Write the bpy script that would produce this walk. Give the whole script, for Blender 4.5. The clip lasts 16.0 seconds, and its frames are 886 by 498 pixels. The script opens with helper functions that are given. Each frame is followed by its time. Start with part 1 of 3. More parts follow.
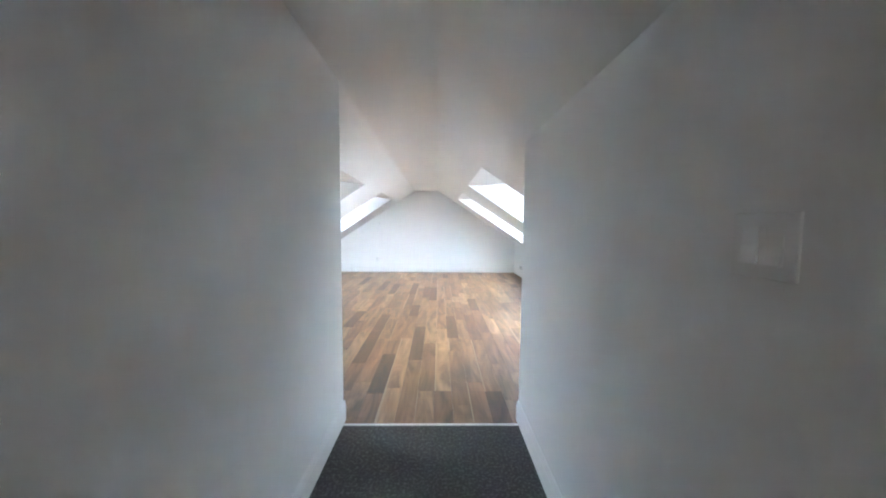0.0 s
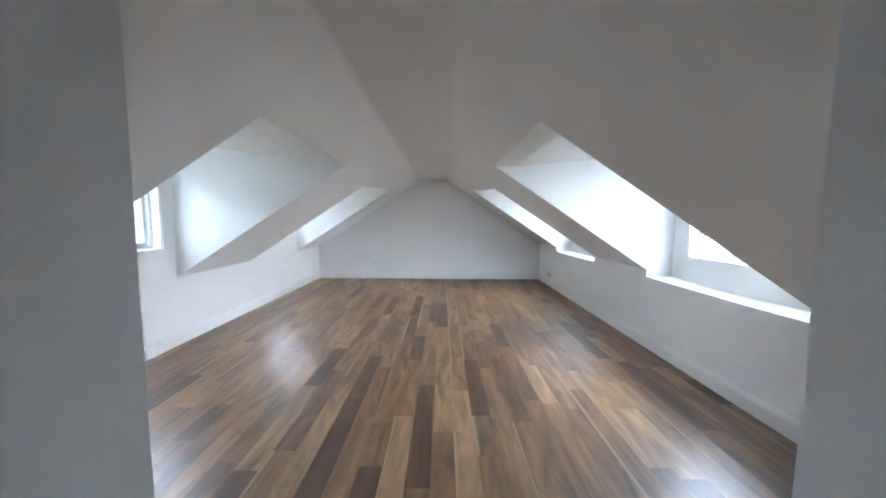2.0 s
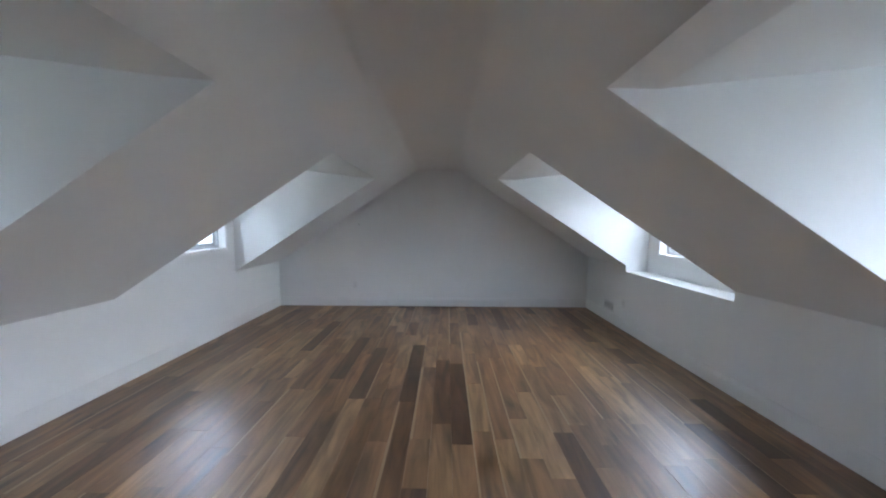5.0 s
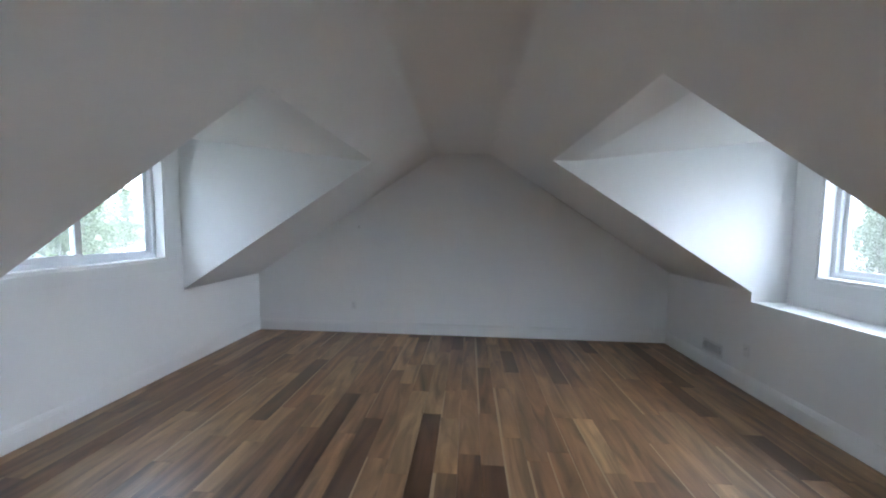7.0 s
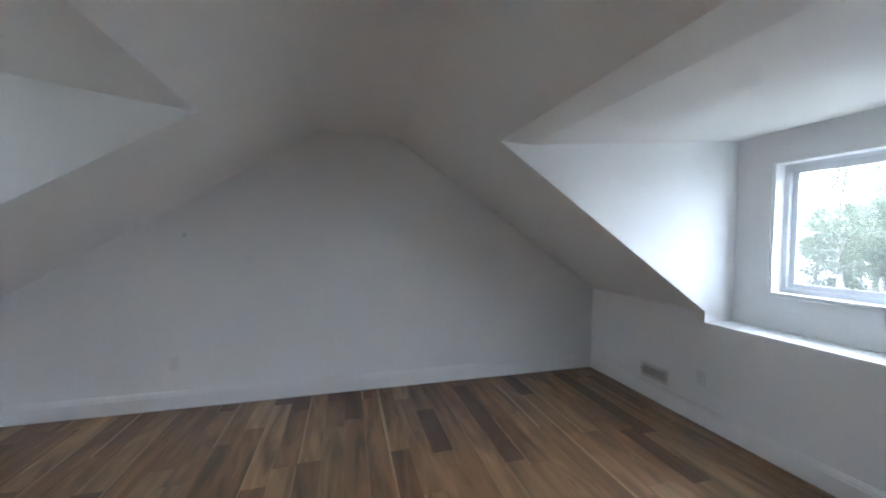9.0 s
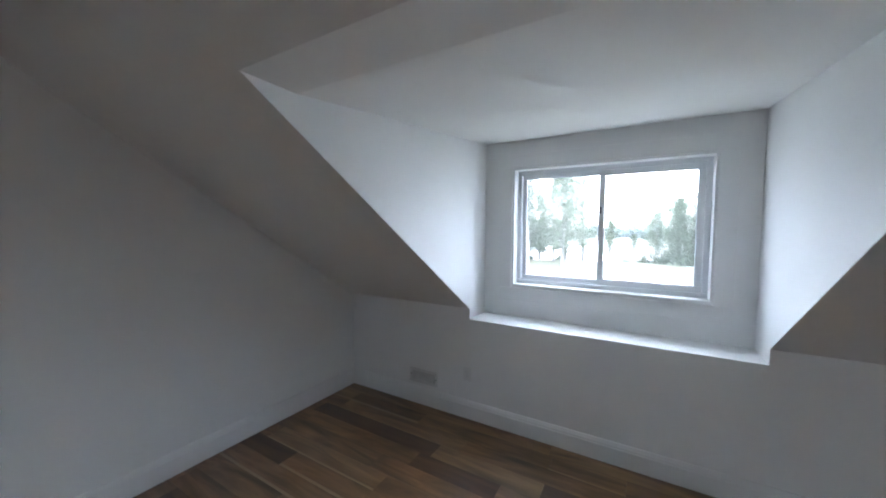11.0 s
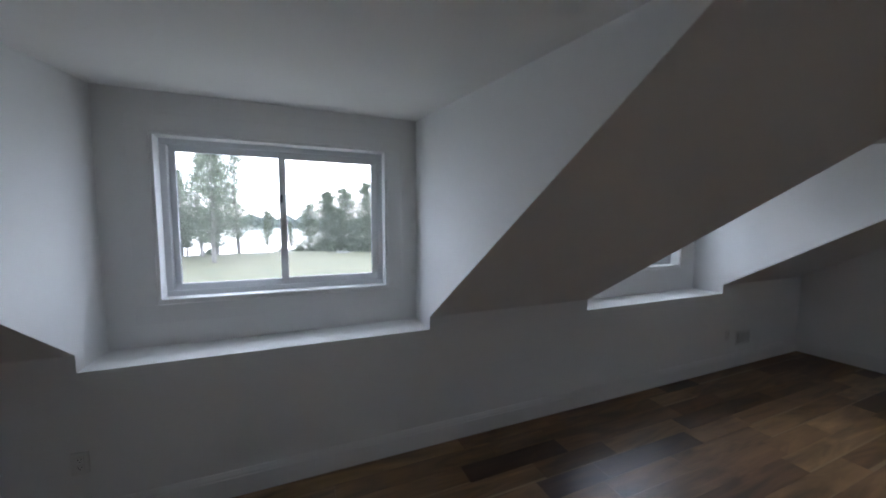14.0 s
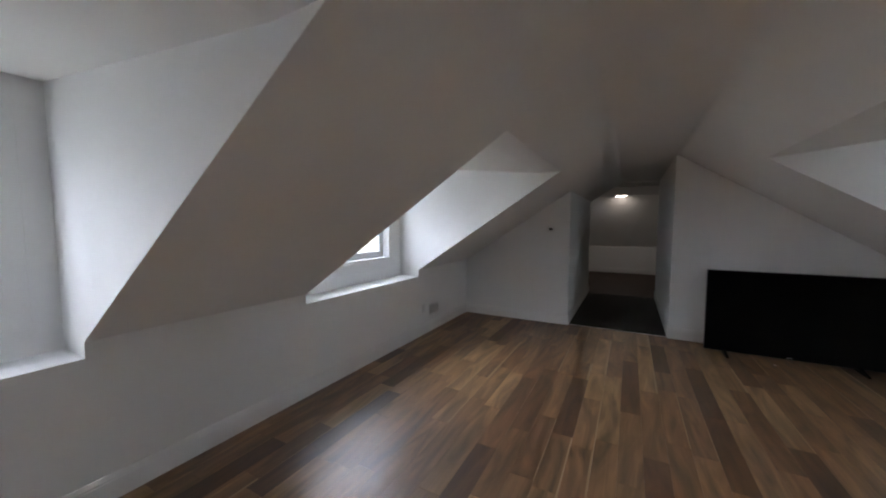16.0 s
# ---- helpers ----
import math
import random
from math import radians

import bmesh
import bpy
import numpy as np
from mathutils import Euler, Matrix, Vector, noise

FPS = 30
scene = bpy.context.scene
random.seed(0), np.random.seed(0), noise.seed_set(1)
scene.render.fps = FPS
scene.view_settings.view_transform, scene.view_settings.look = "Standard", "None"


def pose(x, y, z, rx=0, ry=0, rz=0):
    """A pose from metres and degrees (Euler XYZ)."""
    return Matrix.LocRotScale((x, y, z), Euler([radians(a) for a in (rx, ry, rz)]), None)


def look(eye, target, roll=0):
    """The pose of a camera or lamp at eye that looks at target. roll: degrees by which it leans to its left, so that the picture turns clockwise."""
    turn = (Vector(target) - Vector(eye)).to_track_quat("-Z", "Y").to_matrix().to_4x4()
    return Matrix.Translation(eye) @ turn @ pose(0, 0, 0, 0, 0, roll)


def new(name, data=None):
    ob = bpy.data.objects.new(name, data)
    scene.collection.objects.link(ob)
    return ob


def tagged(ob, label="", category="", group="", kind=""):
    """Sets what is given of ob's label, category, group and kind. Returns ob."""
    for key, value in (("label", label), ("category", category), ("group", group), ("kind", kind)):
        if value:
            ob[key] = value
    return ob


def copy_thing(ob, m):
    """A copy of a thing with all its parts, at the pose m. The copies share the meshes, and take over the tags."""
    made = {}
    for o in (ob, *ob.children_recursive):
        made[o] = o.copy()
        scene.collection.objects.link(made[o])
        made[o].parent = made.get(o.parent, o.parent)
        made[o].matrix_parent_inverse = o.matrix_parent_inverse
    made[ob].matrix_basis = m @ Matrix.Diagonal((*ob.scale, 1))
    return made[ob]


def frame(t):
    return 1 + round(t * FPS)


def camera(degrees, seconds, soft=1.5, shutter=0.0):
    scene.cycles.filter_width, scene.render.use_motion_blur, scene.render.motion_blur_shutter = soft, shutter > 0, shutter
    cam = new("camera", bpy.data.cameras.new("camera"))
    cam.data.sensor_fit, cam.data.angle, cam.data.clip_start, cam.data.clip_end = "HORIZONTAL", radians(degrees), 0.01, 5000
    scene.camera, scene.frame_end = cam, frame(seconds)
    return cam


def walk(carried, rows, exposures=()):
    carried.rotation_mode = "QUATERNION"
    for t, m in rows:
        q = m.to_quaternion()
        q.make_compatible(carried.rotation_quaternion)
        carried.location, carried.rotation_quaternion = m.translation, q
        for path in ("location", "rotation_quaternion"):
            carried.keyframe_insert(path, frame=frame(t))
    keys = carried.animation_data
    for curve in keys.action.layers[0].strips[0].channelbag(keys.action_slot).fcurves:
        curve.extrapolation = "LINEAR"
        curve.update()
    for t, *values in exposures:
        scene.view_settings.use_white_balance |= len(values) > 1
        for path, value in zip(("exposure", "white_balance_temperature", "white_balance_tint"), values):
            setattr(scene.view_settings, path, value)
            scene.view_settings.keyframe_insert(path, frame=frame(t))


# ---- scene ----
cam = camera(104.2, 16.0, soft=2.0)
LIGHT = [(0, 6.3, 5330, 9), (1, 5.8, 5380, 9), (2, 5.02, 5430, 9), (3.5, 4.28, 5450, 11), (8, 4.14, 5430, 10), (9.5, 4.25, 5450, 10), (10, 4.22, 5450, 10), (12.5, 2.95, 5620, 12), (15, 2.63, 5780, 14), (16, 3.68, 6000, 15)]
PATH = [
    (0, (-0.059, 0.311, 1.461), (-0.033, 2.306, 1.317), 0.4),
    (0.5, (-0.071, 0.735, 1.474), (-0.066, 2.729, 1.318), 0.6),
    (1, (-0.1, 1.236, 1.549), (-0.106, 3.228, 1.378), 0.2),
    (1.5, (-0.128, 1.684, 1.517), (-0.12, 3.676, 1.339), 0.4),
    (2, (-0.17, 2.123, 1.504), (-0.169, 4.115, 1.33), 0.4),
    (2.5, (-0.271, 2.506, 1.496), (-0.238, 4.501, 1.36), 0.6),
    (3, (-0.319, 2.936, 1.495), (-0.248, 4.931, 1.365), 0.6),
    (3.5, (-0.324, 3.35, 1.488), (-0.249, 5.343, 1.343), 0.6),
    (4, (-0.313, 3.766, 1.511), (-0.248, 5.759, 1.357), 0.4),
    (6.5, (-0.253, 5.75, 1.515), (-0.397, 7.739, 1.366), 0.7),
    (7, (-0.334, 6.107, 1.495), (-0.482, 8.097, 1.361), 0.7),
    (7.5, (-0.425, 6.453, 1.495), (-0.567, 8.444, 1.37), 0.7),
    (8, (-0.52, 6.774, 1.486), (-0.566, 8.77, 1.38), 0.9),
    (8.5, (-0.521, 7.08, 1.479), (-0.276, 9.064, 1.409), 0.9),
    (9, (-0.532, 7.352, 1.477), (0.014, 9.275, 1.415), 0.9),
    (9.5, (-0.557, 7.579, 1.513), (0.341, 9.365, 1.465), 1.0),
    (10, (-0.497, 7.819, 1.555), (0.76, 9.374, 1.5), 0.7),
    (12.5, (0.035, 8.438, 1.572), (2.02, 8.619, 1.41), 0.6),
    (13, (0.066, 8.449, 1.557), (2.056, 8.319, 1.412), 0.4),
    (13.5, (0.085, 8.414, 1.551), (2.032, 7.976, 1.409), 0.1),
    (14, (0.071, 8.394, 1.578), (1.915, 7.635, 1.417), 0.2),
    (14.5, (0.039, 8.359, 1.563), (1.725, 7.294, 1.413), 0.2),
    (15, (-0.058, 8.282, 1.553), (1.406, 6.926, 1.414), -0.0),
    (15.5, (-0.152, 8.26, 1.546), (1.044, 6.662, 1.407), -0.1),
    (16, (-0.252, 8.253, 1.543), (0.698, 6.499, 1.399), -0.0),
]
walk(cam, [(t, look(e, g, r)) for t, e, g, r in PATH], exposures=LIGHT)


# ---- world, sun, exposure ----
world = bpy.data.worlds.new("sky")
scene.world = world
world.use_nodes = True
wn = world.node_tree
sky = wn.nodes.new("ShaderNodeTexSky")
sky.sky_type, sky.sun_disc = "NISHITA", False
sky.sun_elevation, sky.sun_rotation = radians(27), radians(90)
sky.air_density, sky.dust_density, sky.ozone_density = 1.0, 1.5, 1.0
cloud = wn.nodes.new("ShaderNodeMix")          # thin overcast over the clear sky
cloud.data_type = "RGBA"
cloud.inputs["Factor"].default_value = 0.85
cloud.inputs["B"].default_value = (8.0, 8.4, 9.0, 1)
wn.links.new(sky.outputs[0], cloud.inputs["A"])
wn.links.new(cloud.outputs["Result"], wn.nodes["Background"].inputs[0])
wn.nodes["Background"].inputs[1].default_value = 0.15

sun = new("sun", bpy.data.lights.new("sun", "SUN"))
sun.data.energy, sun.data.angle, sun.data.color = 0.35, radians(50), (1.0, 0.98, 0.95)
sun.matrix_world = look((30, 7, 15), (0, 7, 0))


LAMP = 1.3


# ---- materials ----
def material(name, base, rough=0.5, metal=0.0, other=None, scale=8.0, stretch=(1, 1, 1), bump=0.0, bump_scale=60.0, amount=0.5, spec=0.5):
    """Principled material with two scales of colour variation and fine relief, in metres."""
    m = bpy.data.materials.new(name)
    m.use_nodes = True
    nt = m.node_tree
    b = nt.nodes["Principled BSDF"]
    b.inputs["Roughness"].default_value = rough
    b.inputs["Metallic"].default_value = metal
    b.inputs["Specular IOR Level"].default_value = spec
    b.inputs["Base Color"].default_value = (*base, 1)
    geo = nt.nodes.new("ShaderNodeNewGeometry")
    mp = nt.nodes.new("ShaderNodeMapping")
    mp.inputs["Scale"].default_value = stretch
    nt.links.new(geo.outputs["Position"], mp.inputs["Vector"])
    if other:
        n1 = nt.nodes.new("ShaderNodeTexNoise")
        n1.inputs["Scale"].default_value, n1.inputs["Detail"].default_value = scale, 6
        n2 = nt.nodes.new("ShaderNodeTexNoise")
        n2.inputs["Scale"].default_value, n2.inputs["Detail"].default_value = scale * 9, 3
        for n in (n1, n2):
            nt.links.new(mp.outputs[0], n.inputs["Vector"])
        add = nt.nodes.new("ShaderNodeMath")
        add.operation = "MULTIPLY_ADD"
        add.inputs[1].default_value = 0.35
        nt.links.new(n2.outputs[0], add.inputs[0])
        nt.links.new(n1.outputs[0], add.inputs[2])
        rng = nt.nodes.new("ShaderNodeMapRange")
        rng.inputs["From Min"].default_value, rng.inputs["From Max"].default_value = 0.45, 0.9
        rng.inputs["To Max"].default_value = amount * 2
        nt.links.new(add.outputs[0], rng.inputs["Value"])
        mix = nt.nodes.new("ShaderNodeMix")
        mix.data_type = "RGBA"
        mix.inputs["A"].default_value, mix.inputs["B"].default_value = (*base, 1), (*other, 1)
        nt.links.new(rng.outputs[0], mix.inputs["Factor"])
        nt.links.new(mix.outputs["Result"], b.inputs["Base Color"])
    if bump:
        n3 = nt.nodes.new("ShaderNodeTexNoise")
        n3.inputs["Scale"].default_value, n3.inputs["Detail"].default_value = bump_scale, 4
        nt.links.new(mp.outputs[0], n3.inputs["Vector"])
        bp = nt.nodes.new("ShaderNodeBump")
        bp.inputs["Strength"].default_value, bp.inputs["Distance"].default_value = bump, 0.01
        nt.links.new(n3.outputs[0], bp.inputs["Height"])
        nt.links.new(bp.outputs[0], b.inputs["Normal"])
    return m


WALL = material("wall_paint", (0.885, 0.885, 0.875), 0.68, other=(0.86, 0.86, 0.85), scale=1.2, bump=0.05, bump_scale=240, spec=0.14)
CEIL = material("ceiling_paint", (0.89, 0.885, 0.865), 0.7, other=(0.865, 0.86, 0.84), scale=1.0, bump=0.06, bump_scale=200, spec=0.25)
TRIM = material("trim_paint", (0.86, 0.86, 0.85), 0.45, other=(0.84, 0.84, 0.83), scale=3, bump=0.02, bump_scale=90)
VINYL = material("window_vinyl", (0.80, 0.82, 0.84), 0.35, other=(0.75, 0.77, 0.80), scale=6)
PLASTIC = material("white_plastic", (0.80, 0.80, 0.785), 0.35)
DARKPLASTIC = material("dark_plastic", (0.004, 0.004, 0.0045), 0.5, other=(0.007, 0.007, 0.0075), scale=20, spec=0.12)
SCREEN = material("screen_glass", (0.002, 0.002, 0.0024), 0.4, spec=0.06)
CARPET = material("carpet", (0.19, 0.19, 0.18), 0.95, other=(0.09, 0.09, 0.084), scale=60, bump=0.8, bump_scale=260, amount=0.9, spec=0.1)
METAL = material("register_metal", (0.80, 0.80, 0.79), 0.4, other=(0.66, 0.66, 0.65), scale=12)
LANDING = material("landing_floor", (0.065, 0.038, 0.024), 0.6, other=(0.045, 0.026, 0.016), scale=4, stretch=(6, 1, 1), bump=0.1, bump_scale=40)
SUB = material("subfloor", (0.05, 0.035, 0.025), 0.9)


def wood_material():
    """Mixed walnut and acacia strip: each plank takes its own tone, with grain along it and a satin varnish."""
    m = bpy.data.materials.new("floor_wood")
    m.use_nodes = True
    nt = m.node_tree
    b = nt.nodes["Principled BSDF"]
    b.inputs["Roughness"].default_value = 0.3
    b.inputs["Specular IOR Level"].default_value = 0.85
    info = nt.nodes.new("ShaderNodeObjectInfo")
    geo = nt.nodes.new("ShaderNodeNewGeometry")
    tot = nt.nodes.new("ShaderNodeMath")
    tot.operation = "ADD"
    nt.links.new(info.outputs["Random"], tot.inputs[0])
    nt.links.new(geo.outputs["Random Per Island"], tot.inputs[1])
    fr = nt.nodes.new("ShaderNodeMath")
    fr.operation = "FRACT"
    nt.links.new(tot.outputs[0], fr.inputs[0])
    ramp = nt.nodes.new("ShaderNodeValToRGB")
    els = ramp.color_ramp.elements
    els[0].position, els[0].color = 0.0, (0.082, 0.042, 0.021, 1)
    els[1].position, els[1].color = 1.0, (0.36, 0.217, 0.104, 1)
    for p, c in ((0.04, (0.094, 0.046, 0.022, 1)), (0.11, (0.161, 0.084, 0.040, 1)), (0.27, (0.211, 0.118, 0.055, 1)), (0.52, (0.244, 0.143, 0.069, 1)), (0.68, (0.205, 0.110, 0.051, 1)), (0.86, (0.278, 0.173, 0.083, 1))):
        e = els.new(p)
        e.color = c
    nt.links.new(fr.outputs[0], ramp.inputs[0])
    # grain coordinates, shifted from plank to plank
    shift = nt.nodes.new("ShaderNodeCombineXYZ")
    mul = nt.nodes.new("ShaderNodeMath")
    mul.operation = "MULTIPLY"
    mul.inputs[1].default_value = 37.0
    nt.links.new(fr.outputs[0], mul.inputs[0])
    nt.links.new(mul.outputs[0], shift.inputs[1])
    nt.links.new(mul.outputs[0], shift.inputs[2])
    va = nt.nodes.new("ShaderNodeVectorMath")
    va.operation = "ADD"
    nt.links.new(geo.outputs["Position"], va.inputs[0])
    nt.links.new(shift.outputs[0], va.inputs[1])
    mp = nt.nodes.new("ShaderNodeMapping")
    mp.inputs["Scale"].default_value = (20, 1.3, 1)
    nt.links.new(va.outputs[0], mp.inputs["Vector"])
    g1 = nt.nodes.new("ShaderNodeTexNoise")
    g1.inputs["Scale"].default_value, g1.inputs["Detail"].default_value, g1.inputs["Distortion"].default_value = 1.0, 7, 0.9
    nt.links.new(mp.outputs[0], g1.inputs["Vector"])
    mp2 = nt.nodes.new("ShaderNodeMapping")
    mp2.inputs["Scale"].default_value = (5, 0.9, 1)
    nt.links.new(va.outputs[0], mp2.inputs["Vector"])
    g2 = nt.nodes.new("ShaderNodeTexNoise")
    g2.inputs["Scale"].default_value, g2.inputs["Detail"].default_value, g2.inputs["Distortion"].default_value = 1.3, 5, 1.6
    nt.links.new(mp2.outputs[0], g2.inputs["Vector"])
    r1 = nt.nodes.new("ShaderNodeMapRange")
    r1.inputs["From Min"].default_value, r1.inputs["From Max"].default_value = 0.3, 0.7
    r1.inputs["To Min"].default_value, r1.inputs["To Max"].default_value = 0.82, 1.14
    nt.links.new(g1.outputs[0], r1.inputs["Value"])
    r2 = nt.nodes.new("ShaderNodeMapRange")
    r2.inputs["From Min"].default_value, r2.inputs["From Max"].default_value = 0.3, 0.7
    r2.inputs["To Min"].default_value, r2.inputs["To Max"].default_value = 0.46, 1.42
    nt.links.new(g2.outputs[0], r2.inputs["Value"])
    mm = nt.nodes.new("ShaderNodeMath")
    mm.operation = "MULTIPLY"
    nt.links.new(r1.outputs[0], mm.inputs[0])
    nt.links.new(r2.outputs[0], mm.inputs[1])
    sc = nt.nodes.new("ShaderNodeVectorMath")
    sc.operation = "SCALE"
    nt.links.new(ramp.outputs[0], sc.inputs[0])
    nt.links.new(mm.outputs[0], sc.inputs["Scale"])
    # pale sapwood along one edge of some planks
    sep = nt.nodes.new("ShaderNodeSeparateXYZ")
    nt.links.new(geo.outputs["Position"], sep.inputs[0])
    across = nt.nodes.new("ShaderNodeMath")
    across.operation = "MULTIPLY_ADD"
    across.inputs[1].default_value, across.inputs[2].default_value = 1 / 0.147, 0.38 / 0.147 + 30
    nt.links.new(sep.outputs[0], across.inputs[0])
    across_f = nt.nodes.new("ShaderNodeMath")
    across_f.operation = "FRACT"
    nt.links.new(across.outputs[0], across_f.inputs[0])
    gate = nt.nodes.new("ShaderNodeMath")
    gate.operation = "MULTIPLY"
    gate.inputs[1].default_value = 7.31
    nt.links.new(fr.outputs[0], gate.inputs[0])
    gate_f = nt.nodes.new("ShaderNodeMath")
    gate_f.operation = "FRACT"
    nt.links.new(gate.outputs[0], gate_f.inputs[0])
    wide = nt.nodes.new("ShaderNodeMapRange")
    wide.inputs["From Min"].default_value, wide.inputs["From Max"].default_value = 0.62, 1.0
    wide.inputs["To Min"].default_value, wide.inputs["To Max"].default_value = -0.03, 0.16
    nt.links.new(gate_f.outputs[0], wide.inputs["Value"])
    wob = nt.nodes.new("ShaderNodeMath")
    wob.operation = "MULTIPLY_ADD"
    wob.inputs[1].default_value = 0.12
    nt.links.new(g2.outputs[0], wob.inputs[0])
    nt.links.new(across_f.outputs[0], wob.inputs[2])
    near = nt.nodes.new("ShaderNodeMath")
    near.operation = "SUBTRACT"
    nt.links.new(wide.outputs[0], near.inputs[0])
    nt.links.new(wob.outputs[0], near.inputs[1])
    soft = nt.nodes.new("ShaderNodeMapRange")
    soft.inputs["From Min"].default_value, soft.inputs["From Max"].default_value = -0.06, -0.02
    soft.inputs["To Max"].default_value = 0.75
    nt.links.new(near.outputs[0], soft.inputs["Value"])
    sap = nt.nodes.new("ShaderNodeMix")
    sap.data_type = "RGBA"
    sap.inputs["B"].default_value = (0.40, 0.29, 0.17, 1)
    nt.links.new(soft.outputs[0], sap.inputs["Factor"])
    nt.links.new(sc.outputs[0], sap.inputs["A"])
    # knots
    mp3 = nt.nodes.new("ShaderNodeMapping")
    mp3.inputs["Scale"].default_value = (4.5, 1.5, 1)
    nt.links.new(va.outputs[0], mp3.inputs["Vector"])
    vor = nt.nodes.new("ShaderNodeTexVoronoi")
    vor.inputs["Scale"].default_value = 1.0
    nt.links.new(mp3.outputs[0], vor.inputs["Vector"])
    kn = nt.nodes.new("ShaderNodeMapRange")
    kn.inputs["From Min"].default_value, kn.inputs["From Max"].default_value = 0.02, 0.13
    kn.inputs["To Min"].default_value, kn.inputs["To Max"].default_value = 0.6, 0.0
    nt.links.new(vor.outputs["Distance"], kn.inputs["Value"])
    dark = nt.nodes.new("ShaderNodeMix")
    dark.data_type = "RGBA"
    dark.inputs["B"].default_value = (0.055, 0.03, 0.018, 1)
    some = nt.nodes.new("ShaderNodeMath")           # only one plank in six has a knot
    some.operation = "LESS_THAN"
    some.inputs[1].default_value = 0.16
    nt.links.new(gate_f.outputs[0], some.inputs[0])
    knot = nt.nodes.new("ShaderNodeMath")
    knot.operation = "MULTIPLY"
    nt.links.new(kn.outputs[0], knot.inputs[0])
    nt.links.new(some.outputs[0], knot.inputs[1])
    nt.links.new(knot.outputs[0], dark.inputs["Factor"])
    nt.links.new(sap.outputs["Result"], dark.inputs["A"])
    nt.links.new(dark.outputs["Result"], b.inputs["Base Color"])
    rr = nt.nodes.new("ShaderNodeMapRange")
    rr.inputs["To Min"].default_value, rr.inputs["To Max"].default_value = 0.32, 0.46
    nt.links.new(g2.outputs[0], rr.inputs["Value"])
    nt.links.new(rr.outputs[0], b.inputs["Roughness"])
    bp = nt.nodes.new("ShaderNodeBump")
    bp.inputs["Strength"].default_value, bp.inputs["Distance"].default_value = 0.04, 0.002
    nt.links.new(g1.outputs[0], bp.inputs["Height"])
    nt.links.new(bp.outputs[0], b.inputs["Normal"])
    return m


WOOD = wood_material()


def glass_material():
    m = bpy.data.materials.new("window_glass")
    m.use_nodes = True
    b = m.node_tree.nodes["Principled BSDF"]
    b.inputs["Transmission Weight"].default_value = 1.0
    b.inputs["Roughness"].default_value = 0.0
    b.inputs["IOR"].default_value = 1.45
    b.inputs["Base Color"].default_value = (0.97, 0.99, 0.98, 1)
    # a faint translucent veil that imitates glare and haze over the view outside
    nt = m.node_tree
    veil = nt.nodes.new("ShaderNodeBsdfTranslucent")
    veil.inputs["Color"].default_value = (0.75, 0.77, 0.78, 1)
    mix = nt.nodes.new("ShaderNodeMixShader")
    mix.inputs[0].default_value = 0.01
    nt.links.new(b.outputs[0], mix.inputs[1])
    nt.links.new(veil.outputs[0], mix.inputs[2])
    nt.links.new(mix.outputs[0], nt.nodes["Material Output"].inputs["Surface"])
    return m


GLASS = glass_material()

# ---- plan, in metres ----
XL, XR = -3.275, 2.25          # knee walls
YN, YF = 2.78, 10.728           # wall with the passage, far gable wall
CX0, CX1 = -0.772, -0.07          # edges of the flat strip under the ridge
CZ = 2.44
SLOPE = 0.654
LZ = 2.34                       # ceiling of the landing
COVE = 0.04                     # soft bend between strip and slopes
YB = 2.727                      # where the boards begin
HX = (-0.755, 0.546)             # passage walls
HY = -0.2                       # inner end of the passage
LY = -3.95                      # far wall of the landing
AX_R, AX_L = 0.43, -1.272      # top edges of the dormer openings
DR = ((4.327, 6.18), (7.592, 9.425))
DL = ((4.26, 6.112), (7.64, 9.438))
SILL = 0.835
BACK_R = 2.552


def zr(x):
    return CZ - SLOPE * (x - CX1)


def zl(x):
    return CZ - SLOPE * (CX0 - x)


# ---- mesh helpers ----
def finish(name, bm, mat, parent=None, label="", smooth=False):
    bmesh.ops.recalc_face_normals(bm, faces=bm.faces)
    me = bpy.data.meshes.new(name)
    bm.to_mesh(me)
    bm.free()
    if smooth:
        for p in me.polygons:
            p.use_smooth = True
    me.materials.append(mat)
    ob = new(name, me)
    if parent:
        ob.parent = parent
    if label:
        ob["label"] = label
    return ob


def part(name, bm, mat, parent, label="", smooth=False):
    return finish(name, bm, mat, parent, label, smooth)


def empty(name, m):
    ob = new(name)
    ob.matrix_world = m
    return ob


def add_box(bm, x0, x1, y0, y1, z0, z1, bevel=0.0):
    r = bmesh.ops.create_cube(bm, size=1)
    vs = r["verts"]
    for v in vs:
        v.co = Vector((x0 + (v.co.x + 0.5) * (x1 - x0), y0 + (v.co.y + 0.5) * (y1 - y0), z0 + (v.co.z + 0.5) * (z1 - z0)))
    if bevel:
        es = list({e for v in vs for e in v.link_edges})
        bmesh.ops.bevel(bm, geom=es, offset=bevel, segments=2, affect="EDGES", profile=0.5)


def box(x0, x1, y0, y1, z0, z1, bevel=0.0):
    bm = bmesh.new()
    add_box(bm, x0, x1, y0, y1, z0, z1, bevel)
    return bm


def prism(points, offset):
    """A flat polygon given thickness along offset."""
    bm = bmesh.new()
    a = [bm.verts.new(p) for p in points]
    b = [bm.verts.new(Vector(p) + Vector(offset)) for p in points]
    bm.faces.new(a)
    bm.faces.new(b[::-1])
    n = len(a)
    for i in range(n):
        bm.faces.new((a[i], b[i], b[(i + 1) % n], a[(i + 1) % n]))
    return bm


